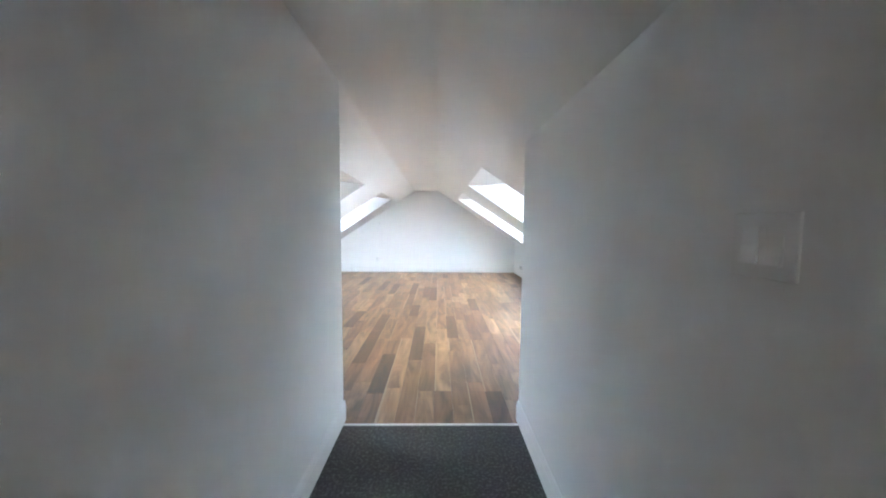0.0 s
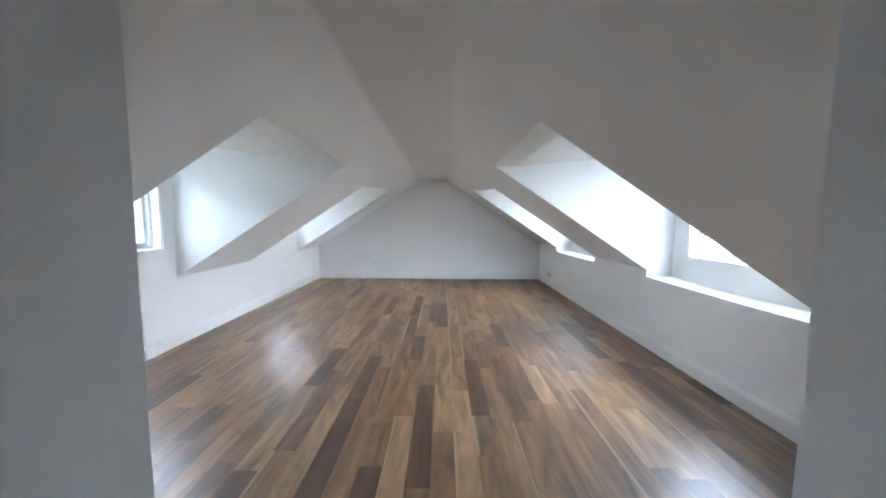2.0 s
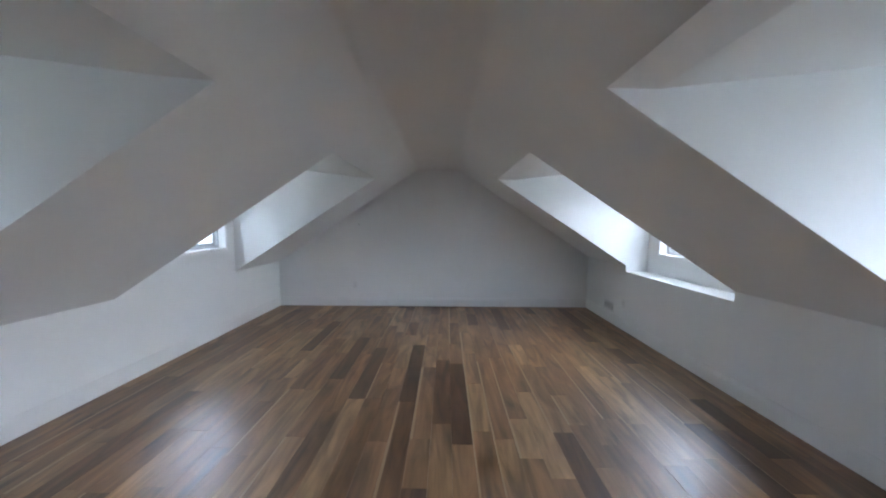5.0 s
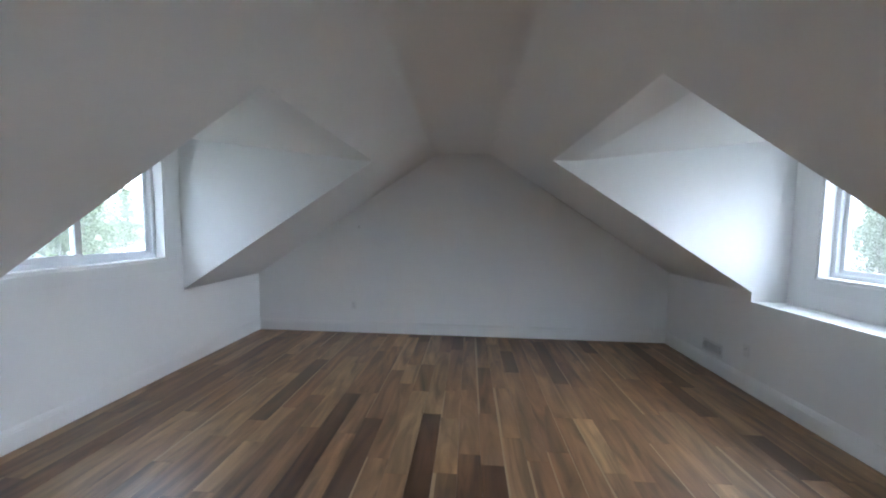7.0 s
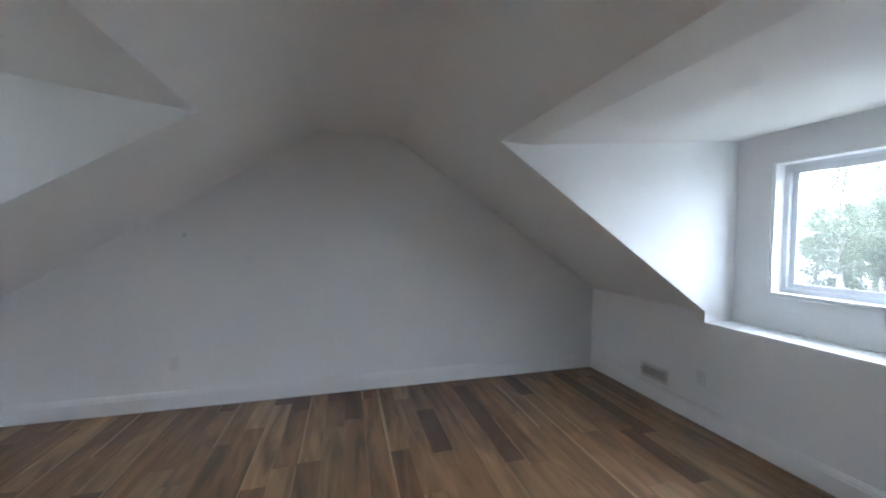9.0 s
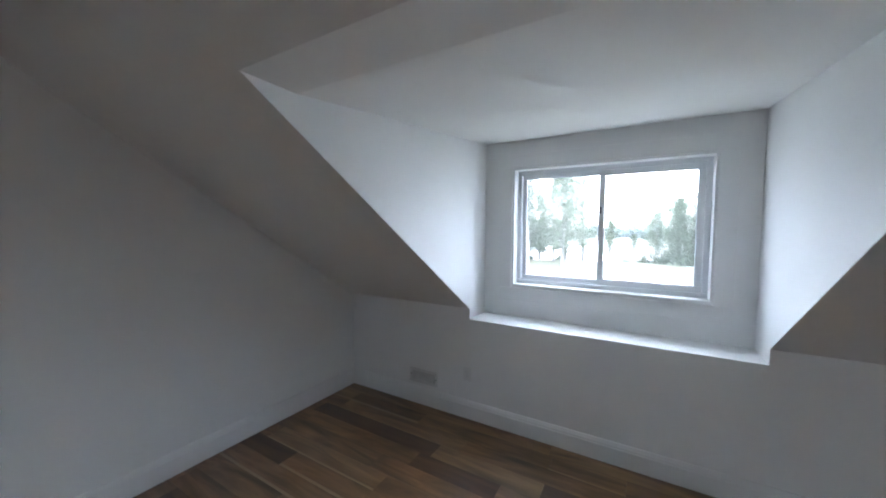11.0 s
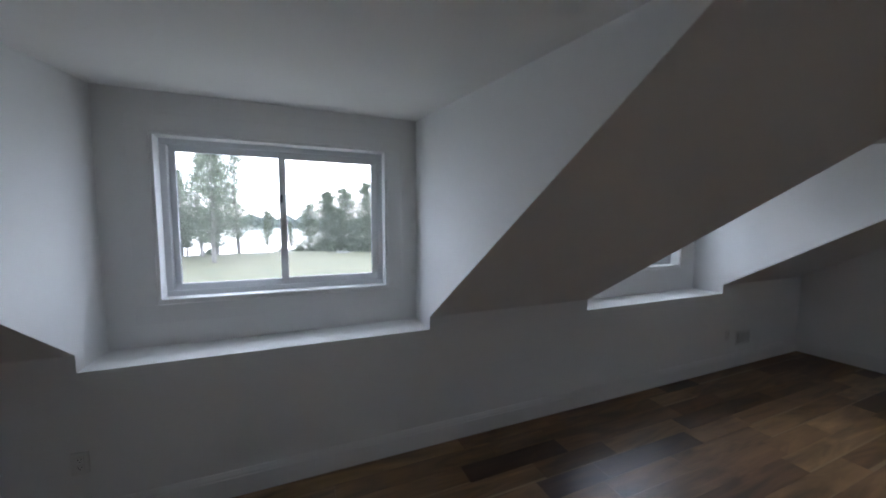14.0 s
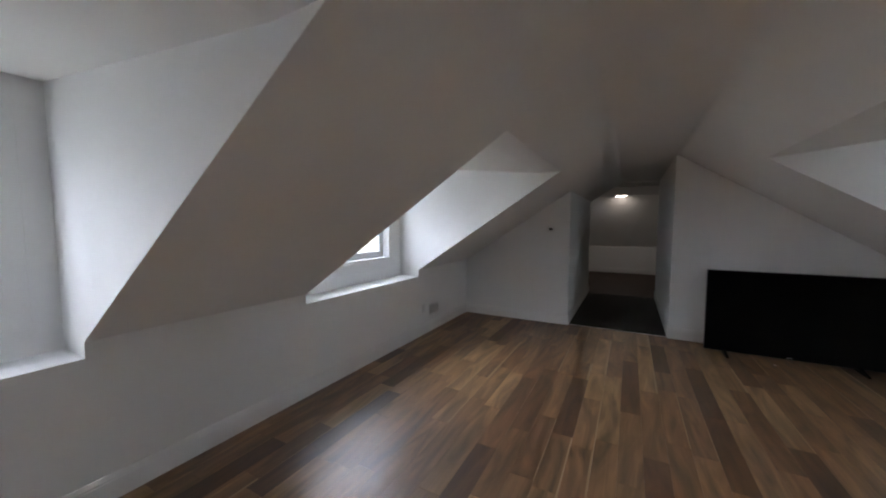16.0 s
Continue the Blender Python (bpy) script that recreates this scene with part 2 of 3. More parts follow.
def slab(us, vs, hole, place, offset):
    """A sheet with holes, given thickness: cells of the grid us x vs, without those that hole() names."""
    bm = bmesh.new()
    off = Vector(offset)
    a = {(i, j): bm.verts.new(Vector(place(u, v))) for i, u in enumerate(us) for j, v in enumerate(vs)}
    b = {k: bm.verts.new(v.co + off) for k, v in a.items()}
    full = {(i, j) for i in range(len(us) - 1) for j in range(len(vs) - 1)
            if not hole((us[i] + us[i + 1]) / 2, (vs[j] + vs[j + 1]) / 2)}
    for i, j in full:
        q = [(i, j), (i + 1, j), (i + 1, j + 1), (i, j + 1)]
        bm.faces.new([a[k] for k in q])
        bm.faces.new([b[k] for k in q[::-1]])
        for k, (p, s) in enumerate(((0, -1), (1, 0), (0, 1), (-1, 0))):
            if (i + p, j + s) not in full:
                e = q[k], q[(k + 1) % 4]
                bm.faces.new((a[e[0]], b[e[0]], b[e[1]], a[e[1]]))
    bmesh.ops.delete(bm, geom=[v for v in bm.verts if not v.link_faces], context="VERTS")
    return bm


def structure(name, bm, mat, label, category):
    return tagged(finish(name, bm, mat), label, category, kind="structure")


def inside(v, spans):
    return any(a < v < b for a, b in spans)


# ---- large structure ----
T = 0.14
ys_r = [HY, YN] + [v for s in DR for v in s] + [YF + 0.02]
ys_l = [HY, YN] + [v for s in DL for v in s] + [YF + 0.02]
structure("ceiling_slope_east", slab([CX1 + COVE * 0.84 - 0.012, AX_R, XR + 0.02], ys_r, lambda u, v: u > AX_R and inside(v, DR), lambda u, v: (u, v, zr(u)), (0.08, 0, 0.12)),
          CEIL, "white painted sloping attic ceiling with dormer openings", "ceiling")
structure("ceiling_slope_west", slab([XL - 0.02, AX_L, CX0 - COVE * 0.84 + 0.012], ys_l, lambda u, v: u < AX_L and inside(v, DL), lambda u, v: (u, v, zl(u)), (-0.08, 0, 0.12)),
          CEIL, "white painted sloping attic ceiling with dormer openings", "ceiling")


def ceiling_profile():
    """The flat strip in section, with its two bends rounded into the slopes."""
    pts = []
    for k in range(17):
        u = k / 16
        # from the slope's tangent point through the corner to the flat
        a, c, b = (CX0 - COVE * 0.84, CZ - SLOPE * COVE * 0.84), (CX0, CZ), (CX0 + COVE, CZ)
        pts.append(tuple((1 - u) ** 2 * a[i] + 2 * u * (1 - u) * c[i] + u * u * b[i] for i in (0, 1)))
    for k in range(17):
        u = k / 16
        a, c, b = (CX1 - COVE, CZ), (CX1, CZ), (CX1 + COVE * 0.84, CZ - SLOPE * COVE * 0.84)
        pts.append(tuple((1 - u) ** 2 * a[i] + 2 * u * (1 - u) * c[i] + u * u * b[i] for i in (0, 1)))
    return pts


bm = bmesh.new()
low = [[bm.verts.new((x, y, z)) for x, z in ceiling_profile()] for y in (HY, YF + 0.02)]
high = [[bm.verts.new((x, y, z + 0.12)) for x, z in ceiling_profile()] for y in (HY, YF + 0.02)]
for k in range(len(low[0]) - 1):
    bm.faces.new((low[0][k], low[0][k + 1], low[1][k + 1], low[1][k]))
    bm.faces.new((high[0][k], high[1][k], high[1][k + 1], high[0][k + 1]))
    for e in (0, 1):
        bm.faces.new((low[e][k], high[e][k], high[e][k + 1], low[e][k + 1]))
for k in (0, -1):
    bm.faces.new((low[0][k], low[1][k], high[1][k], high[0][k]))
structure("ceiling", bm, CEIL, "flat white ceiling strip under the ridge", "ceiling")

# far gable wall and the wall with the passage
structure("wall_north", prism([(XL - 0.02, YF, -0.1), (XR + 0.02, YF, -0.1), (XR + 0.02, YF, zr(XR) + 0.05), (CX1, YF, CZ + 0.06), (CX0, YF, CZ + 0.06), (XL - 0.02, YF, zl(XL) + 0.05)], (0, T, 0)),
          WALL, "white painted gable end wall", "wall")
structure("wall_south_east", prism([(HX[1], YN, -0.1), (XR + 0.02, YN, -0.1), (XR + 0.02, YN, zr(XR) + 0.03), (HX[1], YN, zr(HX[1]) + 0.03)], (0, -T, 0)),
          WALL, "white painted wall beside the passage", "wall")
structure("wall_south_west", prism([(XL - 0.02, YN, -0.1), (HX[0], YN, -0.1), (HX[0], YN, CZ + 0.03), (CX0, YN, CZ + 0.03), (XL - 0.02, YN, zl(XL) + 0.03)], (0, -T, 0)),
          WALL, "white painted wall beside the passage", "wall")
# passage walls
structure("wall_passage_east", prism([(HX[1], HY, -0.1), (HX[1], YN - T, -0.1), (HX[1], YN - T, zr(HX[1]) + 0.03), (HX[1], HY, zr(HX[1]) + 0.03)], (T, 0, 0)), WALL, "white painted passage wall", "wall")
structure("wall_passage_west", prism([(HX[0], HY, -0.1), (HX[0], YN - T, -0.1), (HX[0], YN - T, CZ + 0.03), (HX[0], HY, CZ + 0.03)], (-T, 0, 0)), WALL, "white painted passage wall", "wall")

# knee walls; the east one stops at the dormer ledges
structure("wall_east", slab([YN] + [v for s in DR for v in s] + [YF], [-0.1, SILL, zr(XR) + 0.02], lambda u, v: v > SILL and inside(u, DR), lambda u, v: (XR, u, v), (T, 0, 0)),
          WALL, "white painted low knee wall under the slope", "wall")


# dormers: cheeks, ceiling, back wall with the window's opening, ledge
def dormer(side, y0, y1, wy0, wy1, wz0, wz1, top):
    if side > 0:
        ax, bx, base, e = AX_R, BACK_R, SILL, "east"
        edge = [(XR + 0.0015, SILL), (XR + 0.0015, zr(XR) + 0.001), (AX_R + 0.001, zr(AX_R) + 0.0012)]
        crease, cz = (0.655, 2.108), zr(AX_R)
    else:
        ax, bx, base, e = AX_L, XL, zl(XL), "west"
        edge = [(XL, zl(XL) + 0.0015), (AX_L - 0.001, zl(AX_L) + 0.0012)]
        crease, cz = (-1.49, 2.132), zl(AX_L)
    for y, d in ((y0 + 0.0015, -0.1), (y1 - 0.0015, 0.1)):
        pts = [(x, y, z) for x, z in edge] + [(crease[0], y, crease[1]), (bx, y, top)] + ([(bx, y, SILL)] if side > 0 else [])
        structure("dormer_cheek_" + e, prism(pts, (0, d, 0)), WALL, "white painted dormer side wall", "wall")
    structure("dormer_ceiling_" + e, prism([(ax, y0 - 0.1, cz), (crease[0], y0 - 0.1, crease[1]), (bx, y0 - 0.1, top), (bx, y0 - 0.1, top + 0.15), (ax, y0 - 0.1, cz + 0.15)], (0, y1 - y0 + 0.2, 0)),
              CEIL, "white painted dormer ceiling", "ceiling")
    # unseen overhang, added to cut high sky light, deeper on the west
    ex = bx + side * (0.15 if side > 0 else 0.55)
    structure("added_eave_" + e, prism([(bx + side * 0.1, y0 - 0.35, top + 0.10), (ex, y0 - 0.35, top + 0.04), (ex, y0 - 0.35, top + 0.20), (bx + side * 0.1, y0 - 0.35, top + 0.26)], (0, y1 - y0 + 0.7, 0)),
              TRIM, "unseen white overhang added to cut sky light at the dormer window", "soffit")
    if side > 0:
        structure("dormer_wall_" + e, slab([y0 - 0.1, wy0, wy1, y1 + 0.1], [SILL - 0.05, wz0, wz1, top + 0.1], lambda u, v: wy0 < u < wy1 and wz0 < v < wz1, lambda u, v: (bx, u, v), (T * side, 0, 0)),
                  WALL, "white painted wall round a dormer window", "wall")
        structure("window_ledge", prism([(XR + T - 0.002, y0, SILL - 0.0), (bx, y0, SILL), (bx, y0, SILL - 0.03), (XR + T - 0.002, y0, SILL - 0.03)], (0, y1 - y0, 0)), TRIM, "white painted dormer ledge", "ledge")


WIN_Z = (1.101, 2.076)
WIN_Z_L = (1.146, 2.125)
WR = tuple((b - 0.253 - 1.353, b - 0.253) for a, b in DR)
WL = tuple((b - 0.192 - 1.353, b - 0.192) for a, b in DL)
for (a, b), (c, d) in zip(DR, WR):
    dormer(1, a, b, c, d, *WIN_Z, 2.306)
for (a, b), (c, d) in zip(DL, WL):
    dormer(-1, a, b, c, d, *WIN_Z_L, 2.355)
ys = [YN, DL[0][0] - 0.1, WL[0][0], WL[0][1], DL[0][1] + 0.1, DL[1][0] - 0.1, WL[1][0], WL[1][1], DL[1][1] + 0.1, YF]
dl_wide = tuple((a - 0.1, b + 0.1) for a, b in DL)
structure("wall_west", slab(ys, [-0.1, zl(XL) + 0.02, WIN_Z_L[0], WIN_Z_L[1], 2.5],
                            lambda u, v: (v > zl(XL) + 0.02 and not inside(u, dl_wide)) or (inside(u, WL) and WIN_Z_L[0] < v < WIN_Z_L[1]),
                            lambda u, v: (XL, u, v), (-T, 0, 0)),
          WALL, "white painted wall with two dormer windows", "wall")

# landing behind the passage
LX = (-2.0, 1.9)
structure("floor_passage", box(HX[0] - 0.05, HX[1] + 0.05, HY + 0.1, YB - 0.002, -0.1, 0.0), CARPET, "dark grey carpet in the passage", "carpet")
structure("floor_landing", box(LX[0] - 0.1, LX[1] + 0.1, LY - 0.1, HY + 0.1, -0.1, 0.0), LANDING, "plain brown floor of the landing", "floor")
structure("wall_landing", box(LX[0] - 0.1, LX[1] + 0.1, LY - T, LY, -0.1, 0.825), WALL, "white painted low knee wall of the landing", "wall")
structure("ceiling_landing", prism([(LX[0] - 0.1, LY - 0.05, 0.80), (LX[0] - 0.1, LY + 1.14, LZ + 0.04), (LX[1] + 0.1, LY + 1.14, LZ + 0.04), (LX[1] + 0.1, LY - 0.05, 0.80)], (0, -0.12, 0.06)), CEIL, "white sloping ceiling of the landing", "ceiling")
structure("ceiling_landing_flat", box(LX[0] - 0.1, LX[1] + 0.1, LY + 1.05, HY, LZ, LZ + 0.24), CEIL, "flat white ceiling of the landing", "ceiling")
for x, e in ((LX[0], -T), (LX[1], T)):
    structure("wall_landing_side", prism([(x, LY, -0.1), (x, HY + 0.1, -0.1), (x, HY + 0.1, CZ + 0.1), (x, LY, CZ + 0.1)], (e, 0, 0)), WALL, "white painted landing wall", "wall")
structure("wall_landing_front_east", box(HX[1] + T, LX[1], HY, HY + 0.1, -0.1, CZ + 0.05), WALL, "white painted landing wall", "wall")
structure("wall_landing_front_west", box(LX[0], HX[0] - T, HY, HY + 0.1, -0.1, CZ + 0.05), WALL, "white painted landing wall", "wall")
structure("floor_base", box(XL - T, XR + T, YB, YF + T, -0.1, -0.012), SUB, "dark subfloor under the boards", "floor")


# ---- windows ----
def ring(x0, x1, a, b, c, d, w, bevel=0.004):
    """A rectangular frame in the plane of y and z, w wide."""
    bm = bmesh.new()
    add_box(bm, x0, x1, a, b, c, c + w, bevel)
    add_box(bm, x0, x1, a, b, d - w, d, bevel)
    add_box(bm, x0, x1, a, a + w, c + w, d - w, bevel)
    add_box(bm, x0, x1, b - w, b, c + w, d - w, bevel)
    return bm


def window(name, x, side, a, b, c, d, label):
    """A white sliding window, in a wall whose inner face is at x; side is the way out."""
    w = tagged(empty(name, Matrix.Identity(4)), label, "window", kind="structure")

    def at(u0, u1):
        return min(x + side * u0, x + side * u1), max(x + side * u0, x + side * u1)
    part("window_frame", ring(*at(0.092, 0.150), a + 0.008, b - 0.008, c + 0.008, d - 0.008, 0.036), VINYL, w, "white vinyl frame")
    part("jamb_trim", ring(*at(-0.003, 0.091), a - 0.004, b + 0.004, c - 0.004, d + 0.004, 0.014, 0.002), TRIM, w, "white painted window return")
    part("casing", ring(*at(-0.011, -0.0005), a - 0.112, b + 0.112, c - 0.125, d + 0.112, 0.106, 0.002), TRIM, w, "flat painted casing boards")
    # two rails that the sashes slide on
    bm = bmesh.new()
    for u in (0.096, 0.128):
        add_box(bm, *at(u, u + 0.004), a + 0.045, b - 0.045, c + 0.044, c + 0.054)
        add_box(bm, *at(u, u + 0.004), a + 0.045, b - 0.045, d - 0.054, d - 0.044)
    part("track", bm, VINYL, w)
    mid = (a + b) / 2
    for s0, s1, u, width in ((a + 0.045, mid + 0.028, 0.094, 0.044), (mid - 0.012, b - 0.045, 0.123, 0.034)):
        sash = part("sash", ring(*at(u, u + 0.026), s0, s1, c + 0.046, d - 0.046, width), VINYL, w, "white vinyl sliding sash")
        pane = part("pane", box(*at(u + 0.012, u + 0.016), s0 + width - 0.004, s1 - width + 0.004, c + 0.042 + width, d - 0.042 - width), GLASS, sash, "clear window glass")
        pane.visible_shadow = False
        part("gasket", ring(*at(u + 0.009, u + 0.019), s0 + width - 0.005, s1 - width + 0.005, c + 0.041 + width, d - 0.041 - width, 0.006, 0.0), GASKET, sash, "grey rubber gasket")
    latch = part("latch", box(*at(0.084, 0.094), mid + 0.006, mid + 0.022, (c + d) / 2 + 0.11, (c + d) / 2 + 0.16, 0.003), GASKET, w, "small dark sash latch")
    part("lever", box(*at(0.076, 0.085), mid + 0.009, mid + 0.019, (c + d) / 2 + 0.122, (c + d) / 2 + 0.140, 0.003), GASKET, latch)
    return w


GASKET = material("gasket", (0.16, 0.165, 0.17), 0.6)
for i, (a, b) in enumerate(WR):
    window("window_%d" % (i + 1), BACK_R, 1, a, b, *WIN_Z, "white vinyl two-pane sliding window in a dormer")
for i, (a, b) in enumerate(WL):
    window("window_%d" % (i + 3), XL, -1, a, b, *WIN_Z_L, "white vinyl two-pane sliding window in a dormer")


# ---- baseboards ----
def baseboard(p, q, inward):
    """A moulded board from p to q along a wall; inward points into the room."""
    p, q, n = Vector((*p, 0)), Vector((*q, 0)), Vector((*inward, 0))
    profile = ((0.0, 0.002), (0.015, 0.002), (0.015, 0.114), (0.012, 0.120), (0.012, 0.130), (0.008, 0.141), (0.005, 0.152), (0.0, 0.154))
    bm = bmesh.new()
    ends = []
    for e in (p, q):
        ends.append([bm.verts.new(e + n * u + Vector((0, 0, z))) for u, z in profile])
    k = len(profile)
    for i in range(k):
        bm.faces.new((ends[0][i], ends[0][(i + 1) % k], ends[1][(i + 1) % k], ends[1][i]))
    bm.faces.new(ends[0])
    bm.faces.new(ends[1][::-1])
    return structure("baseboard", bm, TRIM, "white painted moulded baseboard along the wall", "baseboard")


baseboard((XR, YN), (XR, YF), (-1, 0))
baseboard((XL, YN), (XL, YF), (1, 0))
baseboard((XL + 0.015, YF), (XR - 0.015, YF), (0, -1))
baseboard((HX[1], YN), (XR - 0.015, YN), (0, 1))
baseboard((XL + 0.015, YN), (HX[0], YN), (0, 1))
baseboard((HX[1], HY), (HX[1], YN + 0.015), (-1, 0))
baseboard((HX[0], HY), (HX[0], YN + 0.015), (1, 0))
baseboard((LX[0] + 0.015, LY), (LX[1] - 0.015, LY), (0, 1))
# metal strip between carpet and boards
structure("threshold", box(HX[0], HX[1], YB - 0.012, YB + 0.012, 0.0005, 0.005, 0.002), METAL, "thin pale strip where carpet meets boards", "trim")


# ---- small fixtures ----
def turned(bm, m):
    bmesh.ops.transform(bm, matrix=m, verts=bm.verts)
    return bm


SLOT = material("slot_black", (0.01, 0.01, 0.01), 0.7)


def outlet(m, label):
    """A wall outlet in its own frame: x along the wall, y out of it, z up."""
    o = tagged(empty("wall_outlet", m), label, "outlet", "wall outlets")
    part("plate", box(-0.036, 0.036, 0.0, 0.006, -0.058, 0.058, 0.0025), PLASTIC, o)
    for z in (-0.02, 0.02):
        sock = part("socket", box(-0.0165, 0.0165, 0.006, 0.0085, z - 0.0145, z + 0.0145, 0.001), PLASTIC, o)
        bm = bmesh.new()
        for x in (-0.0065, 0.0065):
            add_box(bm, x - 0.001, x + 0.001, 0.0084, 0.0088, z - 0.002, z + 0.007)
        add_box(bm, -0.002, 0.002, 0.0084, 0.0088, z - 0.010, z - 0.006)
        part("slots", bm, SLOT, sock)
    return o


SLAT = material("louvre_metal", (0.70, 0.70, 0.69), 0.45, other=(0.55, 0.55, 0.54), scale=15)


def register(m, w, h, label, cat="vent"):
    """A metal wall register with angled louvres and two screws."""
    o = tagged(empty("wall_register", m), label, cat, "wall registers")
    bm = bmesh.new()
    f = 0.026
    for x0, x1, z0, z1 in ((-w / 2 - f, w / 2 + f, -h / 2 - f, -h / 2), (-w / 2 - f, w / 2 + f, h / 2, h / 2 + f), (-w / 2 - f, -w / 2, -h / 2, h / 2), (w / 2, w / 2 + f, -h / 2, h / 2)):
        add_box(bm, x0, x1, 0.0, 0.007, z0, z1, 0.002)
    part("frame", bm, METAL, o)
    # flat black sheet: the shade of the duct opening is painted, not hollow
    part("backing", box(-w / 2, w / 2, 0.0005, 0.0015, -h / 2, h / 2), SLOT, o, "black sheet standing for the shade behind the louvres")
    n = 5
    for i in range(n):
        z = -h / 2 + h * (i + 0.62) / n
        bm = turned(box(-w / 2 + 0.001, w / 2 - 0.001, -0.0105, 0.0105, -0.0008, 0.0008), Matrix.Translation((0, 0.007, z + 0.004)) @ Matrix.Rotation(radians(-48), 4, "X"))
        part("slat", bm, SLAT, o)
    for x in (-w / 2 - f * 0.55, w / 2 + f * 0.55):
        bm = bmesh.new()
        bmesh.ops.create_cone(bm, cap_ends=True, segments=12, radius1=0.0045, radius2=0.0035, depth=0.003)
        turned(bm, Matrix.Translation((x, 0.0085, 0)) @ Matrix.Rotation(radians(-90), 4, "X"))
        part("screw", bm, SLOT, o, "dark screw head")
    return o


EAST = Matrix.Rotation(radians(90), 4, "Z")       # own y points to -x
SOUTH = Matrix.Rotation(radians(180), 4, "Z")     # own y points to -y


def on_wall(x, y, z, turn):
    return Matrix.Translation((x, y, z)) @ turn


register(on_wall(XR, 9.872, 0.255, EAST), 0.24, 0.078, "white metal wall register low on the knee wall")
register(on_wall(XR, 3.92, 0.315, EAST), 0.20, 0.10, "small white metal wall register low on the knee wall")
outlet(on_wall(XR, 9.436, 0.375, EAST), "white duplex outlet on the knee wall")
outlet(on_wall(XR, 4.20, 0.372, EAST), "white duplex outlet on the knee wall")
outlet(on_wall(-1.908, YF, 0.385, SOUTH), "white duplex outlet on the gable wall")

# light switch in the passage
sw = tagged(empty("light_switch", on_wall(HX[1], 0.942, 1.425, EAST)), "white double rocker light switch on the passage wall", "switch")
part("plate", box(-0.067, 0.067, 0, 0.0055, -0.062, 0.062, 0.003), PLASTIC, sw)
for x in (-0.024, 0.024):
    bm = prism([(x - 0.0165, 0.007, -0.034), (x - 0.0165, 0.012, -0.034), (x - 0.0165, 0.0085, 0.0), (x - 0.0165, 0.0075, 0.034), (x - 0.0165, 0.007, 0.034)], (0.033, 0, 0))
    part("rocker", bm, PLASTIC, sw, "white rocker paddle")
    part("rocker_frame", ring(0, 0.002, x - 0.0185, x + 0.0185, -0.036, 0.036, 0.0018, 0.0), PLASTIC, sw).matrix_local = pose(0, 0.0065, 0, 0, 0, 90) @ Matrix.Scale(-1, 4, (0, 1, 0))

# thermostat
th = tagged(empty("thermostat", on_wall(0.82, YN, 1.463, Matrix.Identity(4))), "white digital thermostat with a dark display", "thermostat")
part("housing", box(-0.062, 0.062, 0, 0.026, -0.042, 0.042, 0.006), PLASTIC, th)
part("display", box(-0.030, 0.022, 0.026, 0.0275, -0.016, 0.020, 0.0006), SLOT, th, "dark display")
for x in (0.034, 0.046):
    part("button", box(x - 0.004, x + 0.004, 0.026, 0.029, -0.012, 0.004, 0.001), PLASTIC, th)

# a small hook left on the gable wall
hook = tagged(empty("wall_hook", on_wall(-1.83, YF, 1.455, SOUTH)), "small white metal hook screwed to the gable wall", "hook")
part("plate", box(-0.012, 0.012, 0.0, 0.004, 0.0, 0.032, 0.0015), METAL, hook)
part("bar", box(-0.030, 0.030, 0.0, 0.012, -0.006, 0.001, 0.002), PLASTIC, hook, "white bar")

# ceiling lamp of the landing
GLOW = bpy.data.materials.new("lamp_diffuser")
GLOW.use_nodes = True
glow = GLOW.node_tree.nodes["Principled BSDF"]
glow.inputs["Base Color"].default_value = (0.85, 0.84, 0.82, 1)
glow.inputs["Emission Color"].default_value = (1.0, 0.84, 0.66, 1)
glow.inputs["Emission Strength"].default_value = LAMP
lamp = tagged(empty("ceiling_lamp", pose(-0.01, LY + 1.32, LZ)), "round white flush ceiling lamp, lit, on the landing", "lamp")
bm = bmesh.new()
bmesh.ops.create_cone(bm, cap_ends=True, segments=40, radius1=0.155, radius2=0.16, depth=0.02)
part("rim", turned(bm, Matrix.Translation((0, 0, -0.010))), PLASTIC, lamp)
bm = bmesh.new()
bmesh.ops.create_uvsphere(bm, u_segments=40, v_segments=16, radius=0.145)
bmesh.ops.delete(bm, geom=[v for v in bm.verts if v.co.z > 0.001], context="VERTS")
part("diffuser", turned(bm, Matrix.Translation((0, 0, -0.019)) @ Matrix.Diagonal((1, 1, 0.10, 1))), GLOW, lamp, "glowing opal diffuser", smooth=True)

# television on the floor
def ring_xz(x0, x1, y0, y1, z0, z1, w):
    """A thin rectangular band round a panel that faces along y."""
    bm = bmesh.new()
    add_box(bm, x0, x1, y0, y1, z0, z0 + w)
    add_box(bm, x0, x1, y0, y1, z1 - w, z1)
    add_box(bm, x0, x0 + w, y0, y1, z0 + w, z1 - w)
    add_box(bm, x1 - w, x1, y0, y1, z0 + w, z1 - w)
    return bm


